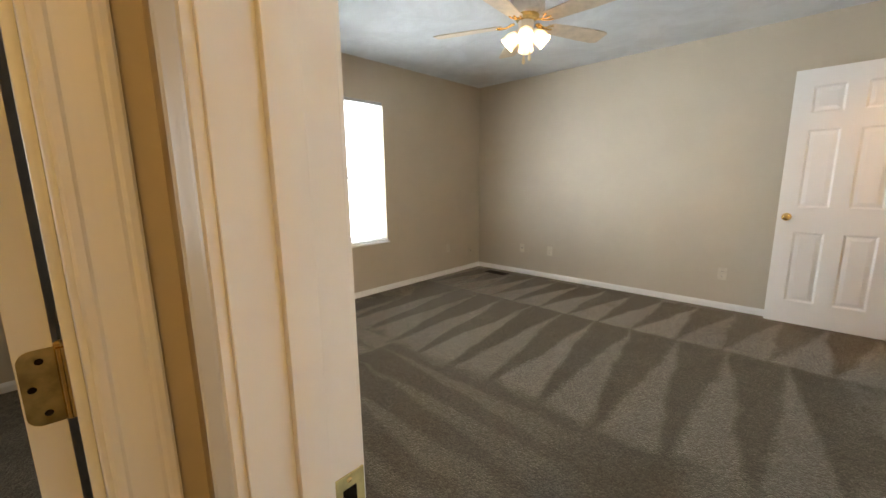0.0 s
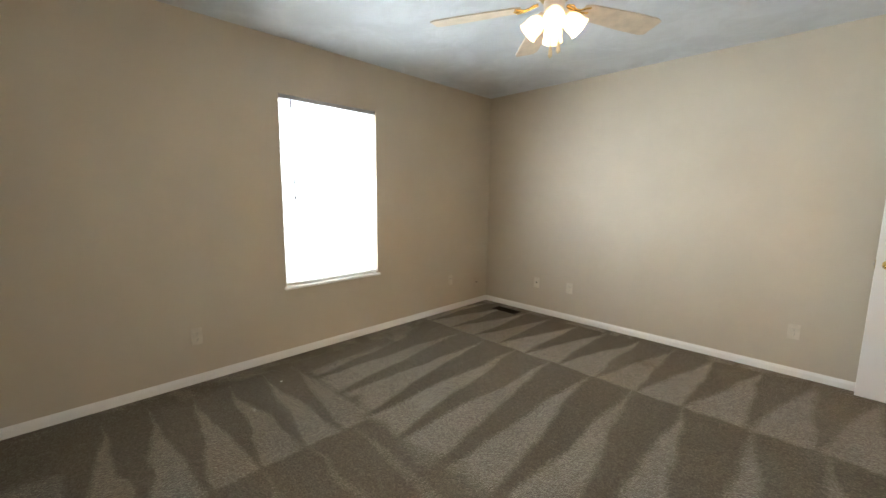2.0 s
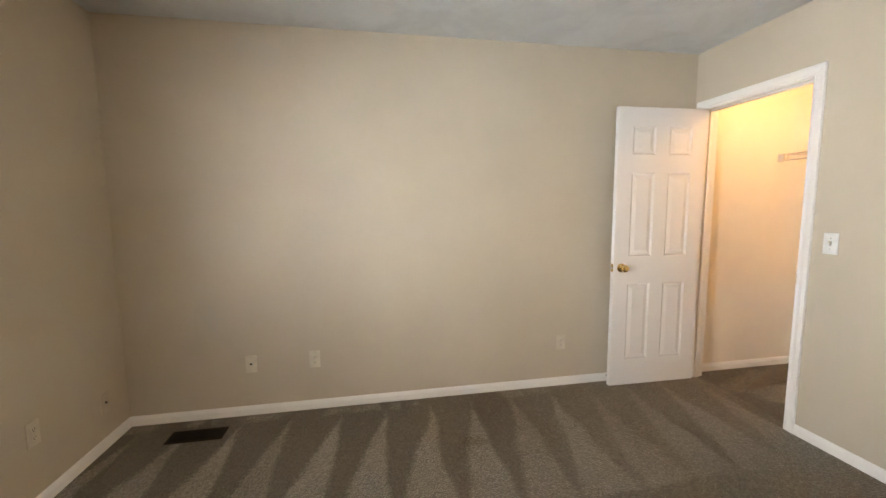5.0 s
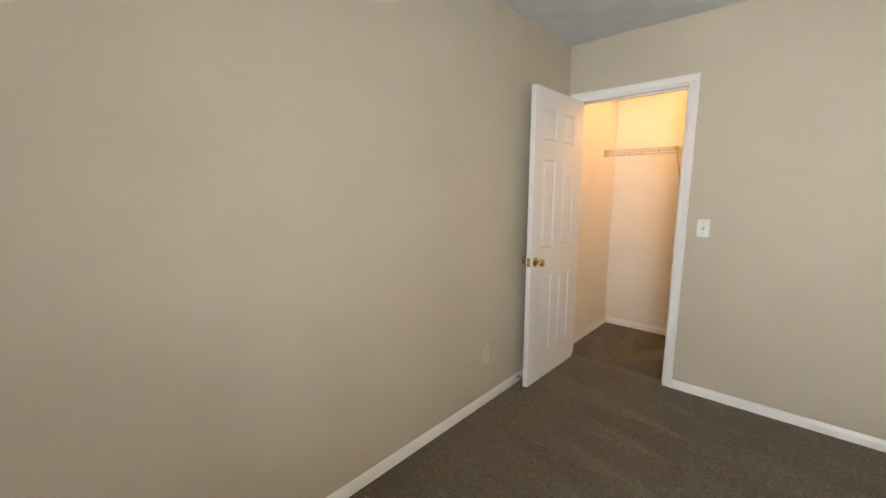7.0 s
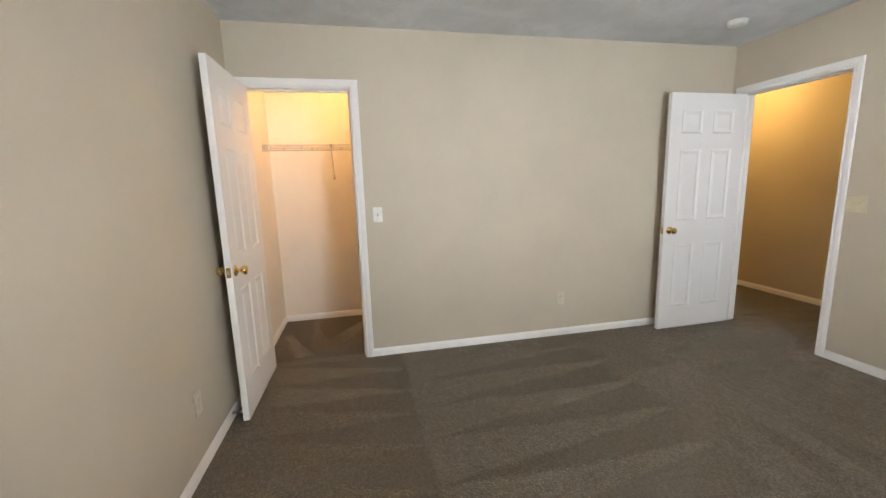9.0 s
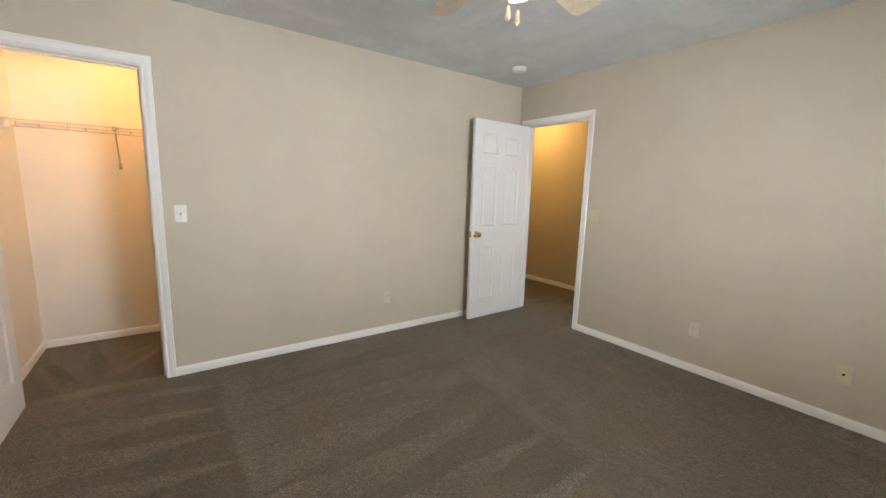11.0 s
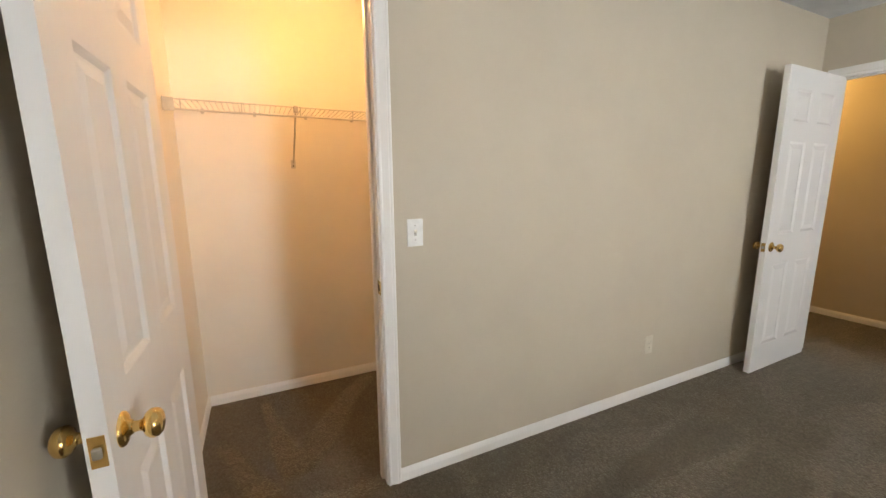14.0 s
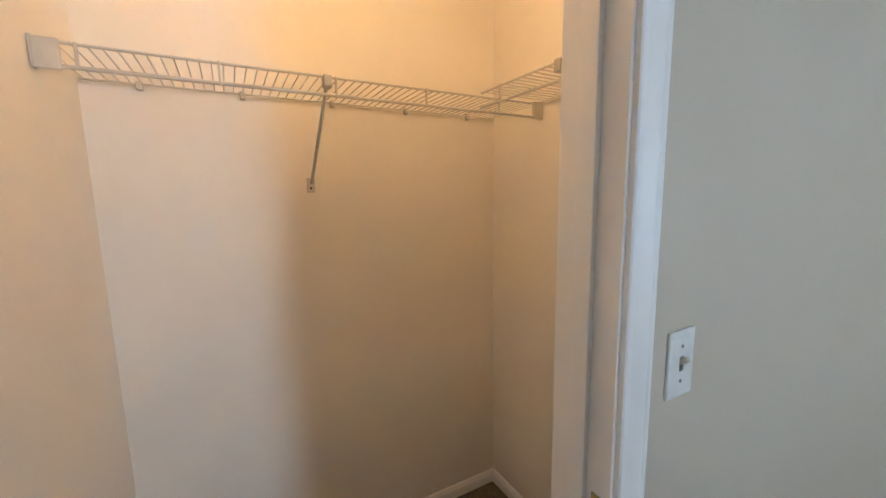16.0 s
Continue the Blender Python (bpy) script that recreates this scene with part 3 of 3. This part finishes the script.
def blind():
    y0, y1, z0, z1 = WIN
    top = holder("mini_blind", pose(-0.022, (y0 + y1) / 2, z0 + 0.002), "white aluminium mini blind with tilted slats against bright daylight", "blind")
    half, height = (y1 - y0) / 2 - 0.007, z1 - z0 - 0.003
    bm = boxes(((-0.014, -half, height - 0.030), (0.014, half, height)))
    rail = part("headrail", bm, plain("grey-white enamelled headrail", (0.52, 0.53, 0.56), 0.35), top)
    for y in (-half - 0.002, half - 0.008):
        part("end_bracket", boxes(((-0.016, y, height - 0.033), (0.017, y + 0.010, height + 0.0015))), STEEL, rail)
    part("bottom_rail", soft_box((-0.013, -half, 0.002), (0.013, half, 0.026), 0.003), VINYL, top)
    bm = bmesh.new()
    rows = []
    for i in range(5):
        s = (i / 4 - 0.5)
        rows.append([bm.verts.new((s * 0.025, yy, 0.0022 * (1 - 4 * s * s))) for yy in (-half, half)])
    for a, b in zip(rows, rows[1:]):
        bm.faces.new((a[0], b[0], b[1], a[1]))
    bmesh.ops.solidify(bm, geom=bm.faces[:], thickness=0.0004)
    me = mesh_of("slat", bm, SLAT, 60)
    count = 67
    for i in range(count):
        ob = new("slat", me)
        ob.parent = top
        ob.matrix_basis = pose(0, 0, 0.036 + i * (height - 0.076) / (count - 1), random.uniform(-0.05, 0.05), -9 + random.uniform(-2.5, 2.5), 0)
    for y in (-half + 0.10, 0.0, half - 0.10):
        for x in (-0.0135, 0.0135):
            bm = bmesh.new()
            add_tube(bm, [(x, y, 0.010), (x, y, height - 0.02)], 0.0007, 5)
            part("ladder_cord", bm, VINYL, top)
    bm = bmesh.new()
    add_tube(bm, [(0.016, -half + 0.092, height - 0.03), (0.020, -half + 0.092, height - 0.07), (0.021, -half + 0.096, height - 0.80)], [0.0058, 0.0058, 0.0066], 8)
    # Wand darkened to read as a backlit silhouette; that shade is in its colour.
    part("tilt_wand", bm, plain("grey clear plastic wand darkened as backlit", (0.14, 0.145, 0.18), 0.35), top, "grey plastic tilt wand")


blind()


# ---- ceiling fan ----
def ceiling_fan():
    top = holder("ceiling_fan", pose(1.958, 2.156, H + 0.04), "white five-blade ceiling fan with brass fittings and four lit glass shades", "ceiling fan")
    bm = bmesh.new()
    add_lathe(bm, ((0, -0.040), (0.078, -0.040), (0.078, -0.052), (0.070, -0.074), (0.052, -0.086), (0.030, -0.091), (0.024, -0.094), (0.024, -0.112), (0, -0.112)), None, 36)
    part("canopy", bm, FAN_WHITE, top, "", 40)
    bm = bmesh.new()
    add_lathe(bm, ((0, -0.104), (0.060, -0.104), (0.098, -0.116), (0.116, -0.136), (0.120, -0.166), (0.116, -0.201), (0.100, -0.218), (0, -0.218)), None, 40)
    motor = part("motor_housing", bm, FAN_WHITE, top, "", 40)
    bm = bmesh.new()
    add_lathe(bm, ((0, -0.214), (0.082, -0.214), (0.085, -0.221), (0.078, -0.229), (0.068, -0.233), (0.066, -0.244), (0.054, -0.252), (0, -0.252)), None, 40)
    part("trim_ring", bm, DULL_BRASS, motor, "brass trim ring", 40)
    bm = bmesh.new()
    n = 14
    outline = []
    for i in range(n + 1):
        r = 0.158 + (0.622 - 0.158) * i / n
        w = 0.052 + 0.018 * min(1.0, i / 9)
        if i == n:
            w = 0.056
        if i == 0:
            w = 0.040
        outline.append((r, w))
    up, low = [], []
    for z, keep in ((0.003, up), (-0.003, low)):
        for r, w in outline:
            keep.append([bm.verts.new((r, s * w, z)) for s in (-1, -0.33, 0.33, 1)])
    for rows in (up, low):
        for a, b in zip(rows, rows[1:]):
            for k in range(3):
                bm.faces.new((a[k], a[k + 1], b[k + 1], b[k]))
    for i in range(n):
        for k in (0, 3):
            bm.faces.new((up[i][k], up[i + 1][k], low[i + 1][k], low[i][k]))
    for i in (0, n):
        for k in range(3):
            bm.faces.new((up[i][k], up[i][k + 1], low[i][k + 1], low[i][k]))
    blade_mesh = mesh_of("blade", bm, BLADE)
    bm = bmesh.new()
    for s in (-1, 1):
        add_tube(bm, [(0.080, 0.008 * s, 0.010), (0.100, 0.018 * s, 0.006), (0.122, 0.008 * s, -0.004), (0.142, 0.014 * s, -0.008), (0.164, 0.030 * s, -0.007), (0.182, 0.037 * s, -0.006)], [0.004, 0.0042, 0.0045, 0.004, 0.0045, 0.004], 8)
    add_tube(bm, [(0.075, 0, 0.010), (0.115, 0, 0.0), (0.155, 0, -0.008), (0.192, 0, -0.006)], [0.008, 0.006, 0.0045, 0.006], 8)
    for xx, yy in ((0.182, 0.037), (0.182, -0.037), (0.192, 0)):
        add_lathe(bm, ((0, -0.009), (0.006, -0.0085), (0.0075, -0.005), (0.006, 0.002)), pose(xx, yy, 0), 10)
    iron_mesh = mesh_of("blade_iron", bm, BRASS, 50)
    for k in range(5):
        turn = pose(0, 0, -0.266, 0, 0, 64 + 72 * k) @ pose(0, 0, 0, 0, 1.8, 0)
        blade = new("blade", blade_mesh)
        blade.parent, blade.matrix_basis = top, turn @ pose(0, 0, 0, -11, 0, 0)
        tagged(blade, "pale whitewashed wooden blade")
        iron = new("blade_iron", iron_mesh)
        iron.parent = blade
        tagged(iron, "brass blade bracket")
    bm = bmesh.new()
    add_lathe(bm, ((0, -0.241), (0.050, -0.241), (0.052, -0.261), (0.048, -0.296), (0.040, -0.312), (0.036, -0.330), (0.028, -0.346), (0.012, -0.357), (0, -0.359)), None, 32)
    kit = part("light_kit", bm, FAN_WHITE, top, "white light kit body", 40)
    for k in range(4):
        tilt = pose(0, 0, -0.300, 0, 0, 31 + 90 * k) @ pose(0.030, 0, 0, 0, 133, 0)
        bm = bmesh.new()
        add_lathe(bm, ((0, 0.0), (0.017, 0.0), (0.018, 0.018), (0.027, 0.022), (0.028, 0.040), (0.024, 0.044), (0, 0.044)), tilt, 20)
        fitter = part("shade_fitter", bm, FAN_WHITE, kit, "", 40)
        bm = bmesh.new()
        outer = ((0.022, 0.034), (0.025, 0.039), (0.034, 0.050), (0.043, 0.068), (0.047, 0.086), (0.046, 0.104), (0.049, 0.122), (0.052, 0.130))
        add_lathe(bm, outer + tuple((r - 0.003, z - 0.001) for r, z in outer[::-1]), tilt, 28)
        part("glass_shade", bm, LIT, kit, "lit frosted tulip glass shade", 60)
        bm = bmesh.new()
        add_lathe(bm, ((0.012, 0.042), (0.014, 0.052), (0.024, 0.070), (0.027, 0.084), (0.023, 0.100), (0.010, 0.110), (0, 0.111)), tilt, 16)
        part("bulb", bm, BULB, fitter, "glowing light bulb", 60)
    for dx, dy, z in ((0.044, -0.022, -0.502), (0.014, -0.044, -0.522)):
        bm = bmesh.new()
        add_tube(bm, [(dx, dy, -0.305), (dx, dy, z + 0.045)], 0.0011, 6)
        chain = part("pull_chain", bm, BRASS, kit)
        bm = bmesh.new()
        add_lathe(bm, ((0, z + 0.050), (0.004, z + 0.049), (0.0065, z + 0.042), (0.0105, z + 0.010), (0.0105, z + 0.003), (0.0045, z - 0.001), (0.0035, z - 0.005), (0, z - 0.006)), pose(dx, dy, 0), 14)
        part("fob", bm, plain("cream wooden fob", (0.72, 0.62, 0.42), 0.4), chain, "cream fob", 50)


ceiling_fan()


# ---- closet light ----
def closet_light():
    """A bare bulb on a short stem from the closet ceiling."""
    top = holder("closet_light", pose(4.37, 3.465, H), "bare lit bulb on a short white stem from the closet ceiling", "ceiling light")
    bm = bmesh.new()
    add_lathe(bm, ((0, 0), (0.060, 0), (0.060, -0.010), (0.048, -0.024), (0.014, -0.030), (0.008, -0.034), (0.008, -0.130), (0, -0.130)), None, 28)
    part("stem", bm, WHITE_PLASTIC, top, "white enamelled stem", 40)
    bm = bmesh.new()
    add_lathe(bm, ((0, -0.122), (0.014, -0.122), (0.024, -0.134), (0.026, -0.180), (0.021, -0.184), (0, -0.184)), None, 24)
    part("lampholder", bm, WHITE_PLASTIC, top, "white porcelain lampholder", 40)
    bm = bmesh.new()
    add_lathe(bm, ((0.013, -0.182), (0.016, -0.200), (0.027, -0.226), (0.041, -0.250), (0.0475, -0.276), (0.043, -0.300), (0.030, -0.317), (0.012, -0.325), (0, -0.326)), None, 18)
    part("bulb", bm, CLOSET_BULB, top, "glowing light bulb", 60)


closet_light()


# ---- smoke detector ----
bm = bmesh.new()
add_lathe(bm, ((0, 0), (0.066, 0), (0.066, -0.010), (0.062, -0.014), (0.058, -0.030), (0.046, -0.038), (0.020, -0.040), (0, -0.040)), None, 36)
sd = tagged(part("smoke_detector", bm, WHITE_PLASTIC, None, "round white plastic smoke detector on the ceiling", 40), category="smoke detector")
sd.matrix_world = pose(3.50, 0.53, H)
bm = bmesh.new()
add_lathe(bm, ((0.030, -0.0385), (0.034, -0.041), (0.038, -0.0385)), None, 30)
part("test_ring", bm, IVORY, sd)


# ---- plates on the walls: local +y out of the wall ----
def plate_bm(w, h):
    bm = soft_box((-w / 2, 0, -h / 2), (w / 2, 0.0055, h / 2), 0.0022, 3)
    return bm


def screw_at(parent, x, z, material):
    bm = bmesh.new()
    add_lathe(bm, ((0, 0.0072), (0.0022, 0.0070), (0.0032, 0.0052)), pose(x, 0, z, -90, 0, 0), 10)
    return part("screw", bm, material, parent)


def outlet(m, material, label):
    top = holder("wall_outlet", m, label, "outlet", group="wall outlets")
    plate = part("cover_plate", plate_bm(0.070, 0.115), material, top, "", 40)
    for z in (-0.0195, 0.0195):
        bm = soft_box((-0.017, 0.004, z - 0.0140), (0.017, 0.0072, z + 0.0140), 0.0012)
        face = part("receptacle", bm, material, plate)
        for x, hh in ((-0.0063, 0.0040), (0.0063, 0.0032)):
            part("slot", boxes(((x - 0.0009, 0.006, z + 0.002 - hh), (x + 0.0009, 0.0076, z + 0.002 + hh))), DARK, face)
        bm = bmesh.new()
        add_lathe(bm, ((0, 0.0077), (0.0023, 0.0077), (0.0023, 0.006)), pose(0, 0, z - 0.0085, -90, 0, 0), 8)
        part("ground_hole", bm, DARK, face)
    screw_at(plate, 0, 0, material)
    return top


def cable_plate(m, label, material):
    top = holder("cable_plate", m, label, "wall plate")
    plate = part("cover_plate", plate_bm(0.070, 0.115), material, top, "", 40)
    bm = bmesh.new()
    add_lathe(bm, ((0, 0.014), (0.0028, 0.014), (0.0046, 0.013), (0.0046, 0.007), (0.0072, 0.007), (0.0072, 0.004)), pose(0, 0, 0, -90, 0, 0), 12)
    part("jack", bm, DARK, plate, "dark cable jack")
    for z in (-0.042, 0.042):
        screw_at(plate, 0, z, material)


def switch(m, gangs, material, label):
    top = holder("light_switch", m, label, "light switch")
    w = 0.070 + 0.046 * (gangs - 1)
    plate = part("cover_plate", plate_bm(w, 0.115), material, top, "", 40)
    for g in range(gangs):
        x = (g - (gangs - 1) / 2) * 0.046
        part("toggle_slot", boxes(((x - 0.0056, 0.004, -0.0125), (x + 0.0056, 0.0061, 0.0125))), STEEL if gangs == 1 else material, plate)
        bm = soft_box((-0.0042, 0.0, -0.0045), (0.0042, 0.016, 0.0045), 0.0016)
        bmesh.ops.transform(bm, matrix=pose(x, 0.003, 0.002, 34, 0, 0), verts=bm.verts[:])
        part("toggle", bm, IVORY if gangs == 1 else material, plate, "small toggle lever")
        for z in (-0.030, 0.030):
            screw_at(plate, x, z, STEEL if gangs == 1 else material)


N_, E_, W_, S_ = 180, 90, -90, 0
first = outlet(pose(1.130, D, 0.348, 0, 0, N_), IVORY, "ivory duplex wall outlet above the baseboard")
copy_thing(first, pose(2.005, 0, 0.338, 0, 0, S_))
first = outlet(pose(2.912, D, 0.338, 0, 0, N_), GREIGE, "greige painted-over duplex wall outlet above the baseboard")
for m in (pose(0, 0.950, 0.335, 0, 0, W_), pose(0, 3.475, 0.355, 0, 0, W_), pose(W, 1.642, 0.338, 0, 0, E_)):
    copy_thing(first, m)
outlet(pose(3.63, HALL_S, 0.235, 0, 0, S_), ALMOND, "beige wall outlet low in the hall")
cable_plate(pose(0.731, D, 0.346, 0, 0, N_), "ivory cable wall plate with one dark jack", IVORY)
cable_plate(pose(0, 3.940, 0.262, 0, 0, W_), "greige painted-over cable plate near the corner", WALL)
cable_plate(pose(1.185, 0, 0.320, 0, 0, S_), "painted cable plate low on the wall", ALMOND)
switch(pose(W, 3.187, 1.141, 0, 0, E_), 1, WHITE_PLASTIC, "white single toggle switch beside the closet doorway")
switch(pose(2.968, 0, 1.141, 0, 0, S_), 2, ALMOND, "beige double toggle switch beside the entry doorway")


# ---- floor register ----
def register():
    top = holder("floor_vent", pose(0.465, 3.945, 0), "brown metal floor register set in the carpet", "floor vent")
    a, b = 0.155, 0.062
    bm = boxes(((-a, -b, 0), (a, -b + 0.016, 0.006)), ((-a, b - 0.016, 0), (a, b, 0.006)), ((-a, -b + 0.016, 0), (-a + 0.018, b - 0.016, 0.006)), ((a - 0.018, -b + 0.016, 0), (a, b - 0.016, 0.006)), ((-a + 0.018, -0.003, 0), (a - 0.018, 0.003, 0.0055)))
    part("frame", bm, VENT, top)
    # A flat dark sheet is laid in for the shade down the duct.
    part("duct", boxes(((-a + 0.01, -b + 0.01, 0.0005), (a - 0.01, b - 0.01, 0.001))), DARK, top)
    bm = boxes(((-0.0022, -0.0215, -0.002), (0.0022, 0.0215, 0.004)))
    me = mesh_of("louver", bm, VENT)
    for row in (-0.0245, 0.0245):
        for i in range(22):
            ob = new("louver", me)
            ob.parent, ob.matrix_basis = top, pose(-a + 0.026 + i * 0.0123, row, 0.002, 0, 25, 0)


register()


# ---- small things by the floor ----
def spring_stop():
    """A door stop that sticks out of the baseboard behind the closet door."""
    top = holder("door_stop", pose(3.30, D - 0.0125, 0.045, 90, 0, 0), "springy metal door stop with white tip on the baseboard", "door stop")
    bm = bmesh.new()
    add_lathe(bm, ((0, 0), (0.011, 0), (0.011, 0.003), (0.006, 0.005), (0, 0.005)), None)
    part("base_cup", bm, STEEL, top, smooth=40)
    bm = bmesh.new()
    turns, ring, side = 11, 10, 6
    rows = []
    for i in range(turns * ring + 1):
        a = 2 * math.pi * i / ring
        z = 0.005 + 0.040 * i / (turns * ring)
        rows.append([bm.verts.new(((0.0058 + 0.0012 * math.cos(b)) * math.cos(a), (0.0058 + 0.0012 * math.cos(b)) * math.sin(a), z + 0.0012 * math.sin(b))) for b in (2 * math.pi * k / side for k in range(side))])
    for a, b in zip(rows, rows[1:]):
        for k in range(side):
            bm.faces.new((a[k], a[(k + 1) % side], b[(k + 1) % side], b[k]))
    part("spring", bm, STEEL, top, smooth=60)
    bm = bmesh.new()
    add_lathe(bm, ((0, 0.044), (0.0075, 0.044), (0.0085, 0.048), (0.0085, 0.056), (0.006, 0.060), (0, 0.060)), None)
    part("tip", bm, WHITE_PLASTIC, top, "white rubber tip", 40)


spring_stop()


def scrap():
    bm = bmesh.new()
    row = [[bm.verts.new((0.007 * i + 0.002 * j, 0.008 * j, 0.0015 + 0.004 * ((i * j) % 2) + 0.002 * (i == 2))) for i in range(3)] for j in range(3)]
    for j in range(2):
        for i in range(2):
            bm.faces.new((row[j][i], row[j][i + 1], row[j + 1][i + 1], row[j + 1][i]))
    up = bmesh.ops.extrude_face_region(bm, geom=bm.faces[:])
    bmesh.ops.translate(bm, verts=[v for v in up["geom"] if isinstance(v, bmesh.types.BMVert)], vec=(0, 0, -0.001))
    bmesh.ops.recalc_face_normals(bm, faces=bm.faces)
    ob = part("paper_scrap", bm, WHITE_PLASTIC, None, "tiny crumpled white paper scrap on the carpet")
    ob.matrix_world = pose(SCRAP[0], SCRAP[1], 0, 0, 0, 35)
    return tagged(ob, category="paper scrap")


SCRAP = (0.385, 1.35)
scrap()


# ---- closet shelves ----
def shelf_run(name, m, length, depth, label, braces, clips, end_plates):
    """A ventilated wire shelf. Local x along the wall, y out of it, z up; its top wires lie at z 0."""
    top = holder(name, m, label, "wire shelf", group="closet shelves")
    for y, z, r in ((0.012, -0.003, 0.0030), (depth - 0.002, -0.003, 0.0034), (depth, -0.050, 0.0050)):
        bm = bmesh.new()
        add_tube(bm, [(0.004, y, z), (length - 0.004, y, z)], r, 8)
        part("long_wire", bm, WIRE, top, "", 50)
    bm = bmesh.new()
    add_tube(bm, [(0, 0.006, 0), (0, depth * 0.5, -0.0006), (0, depth - 0.001, 0)], 0.0016, 6)
    me = mesh_of("cross_wire", bm, WIRE, 50)
    n = int(length / 0.0254)
    for i in range(n):
        ob = new("cross_wire", me)
        ob.parent, ob.matrix_basis = top, pose(0.012 + i * (length - 0.024) / (n - 1), 0, 0.0)
    for x in braces:
        bm = bmesh.new()
        add_tube(bm, [(x, depth - 0.004, -0.006), (x, depth - 0.012, -0.018), (x + 0.006, 0.012, -0.280)], 0.0052, 10)
        brace = part("support_brace", bm, WIRE, top, "grey-white angled support pole", 50)
        bm = soft_box((x - 0.012, depth - 0.022, -0.030), (x + 0.012, depth + 0.007, 0.004), 0.004)
        part("brace_hook", bm, STEEL, brace)
        part("brace_foot", soft_box((x - 0.006, 0.001, -0.312), (x + 0.020, 0.006, -0.262), 0.0018), WIRE, brace)
        bm = bmesh.new()
        add_lathe(bm, ((0, 0.0085), (0.003, 0.008), (0.0042, 0.0055)), pose(x + 0.007, 0, -0.297, -90, 0, 0), 10)
        part("foot_screw", bm, DARK, brace)
    for x in clips:
        part("wall_clip", soft_box((x - 0.008, 0.001, -0.020), (x + 0.008, 0.018, 0.005), 0.003), WIRE, top)
        part("lip_tie", soft_box((x + 0.057, depth - 0.002, -0.055), (x + 0.063, depth + 0.005, 0.001), 0.0015), WIRE, top)
    for x in end_plates:
        xa, xb = (0.001, 0.007) if x == 0 else (length - 0.007, length - 0.001)
        cap = part("end_bracket", soft_box((xa, depth - 0.016, -0.058), (xb, depth + 0.007, 0.006), 0.002), WIRE, top, "white plastic end bracket")
        xa, xb = (0.007, 0.048) if x == 0 else (length - 0.048, length - 0.007)
        part("bracket_shoe", soft_box((xa, depth - 0.002, -0.058), (xb, depth + 0.0075, 0.003), 0.002), WIRE, cap)
    return top


# local x of the long run goes from the closet's south wall northwards
shelf_run("wire_shelf", pose(CLO_E, CLO_S + 0.004, 1.748, 0, 0, 90), D - CLO_S - 0.012, 0.305,
          "white wire shelf across the closet wall on an angled support", (0.782,), (0.14, 0.42, 0.70, 0.98, 1.24), (1, 0))
shelf_run("wire_shelf", pose(W + T + 0.004, CLO_S, 1.756, 0, 0, 0), CLO_E - W - T - 0.315, 0.285,
          "short white wire shelf across the closet end wall", (0.30,), (0.16, 0.48), (0,))
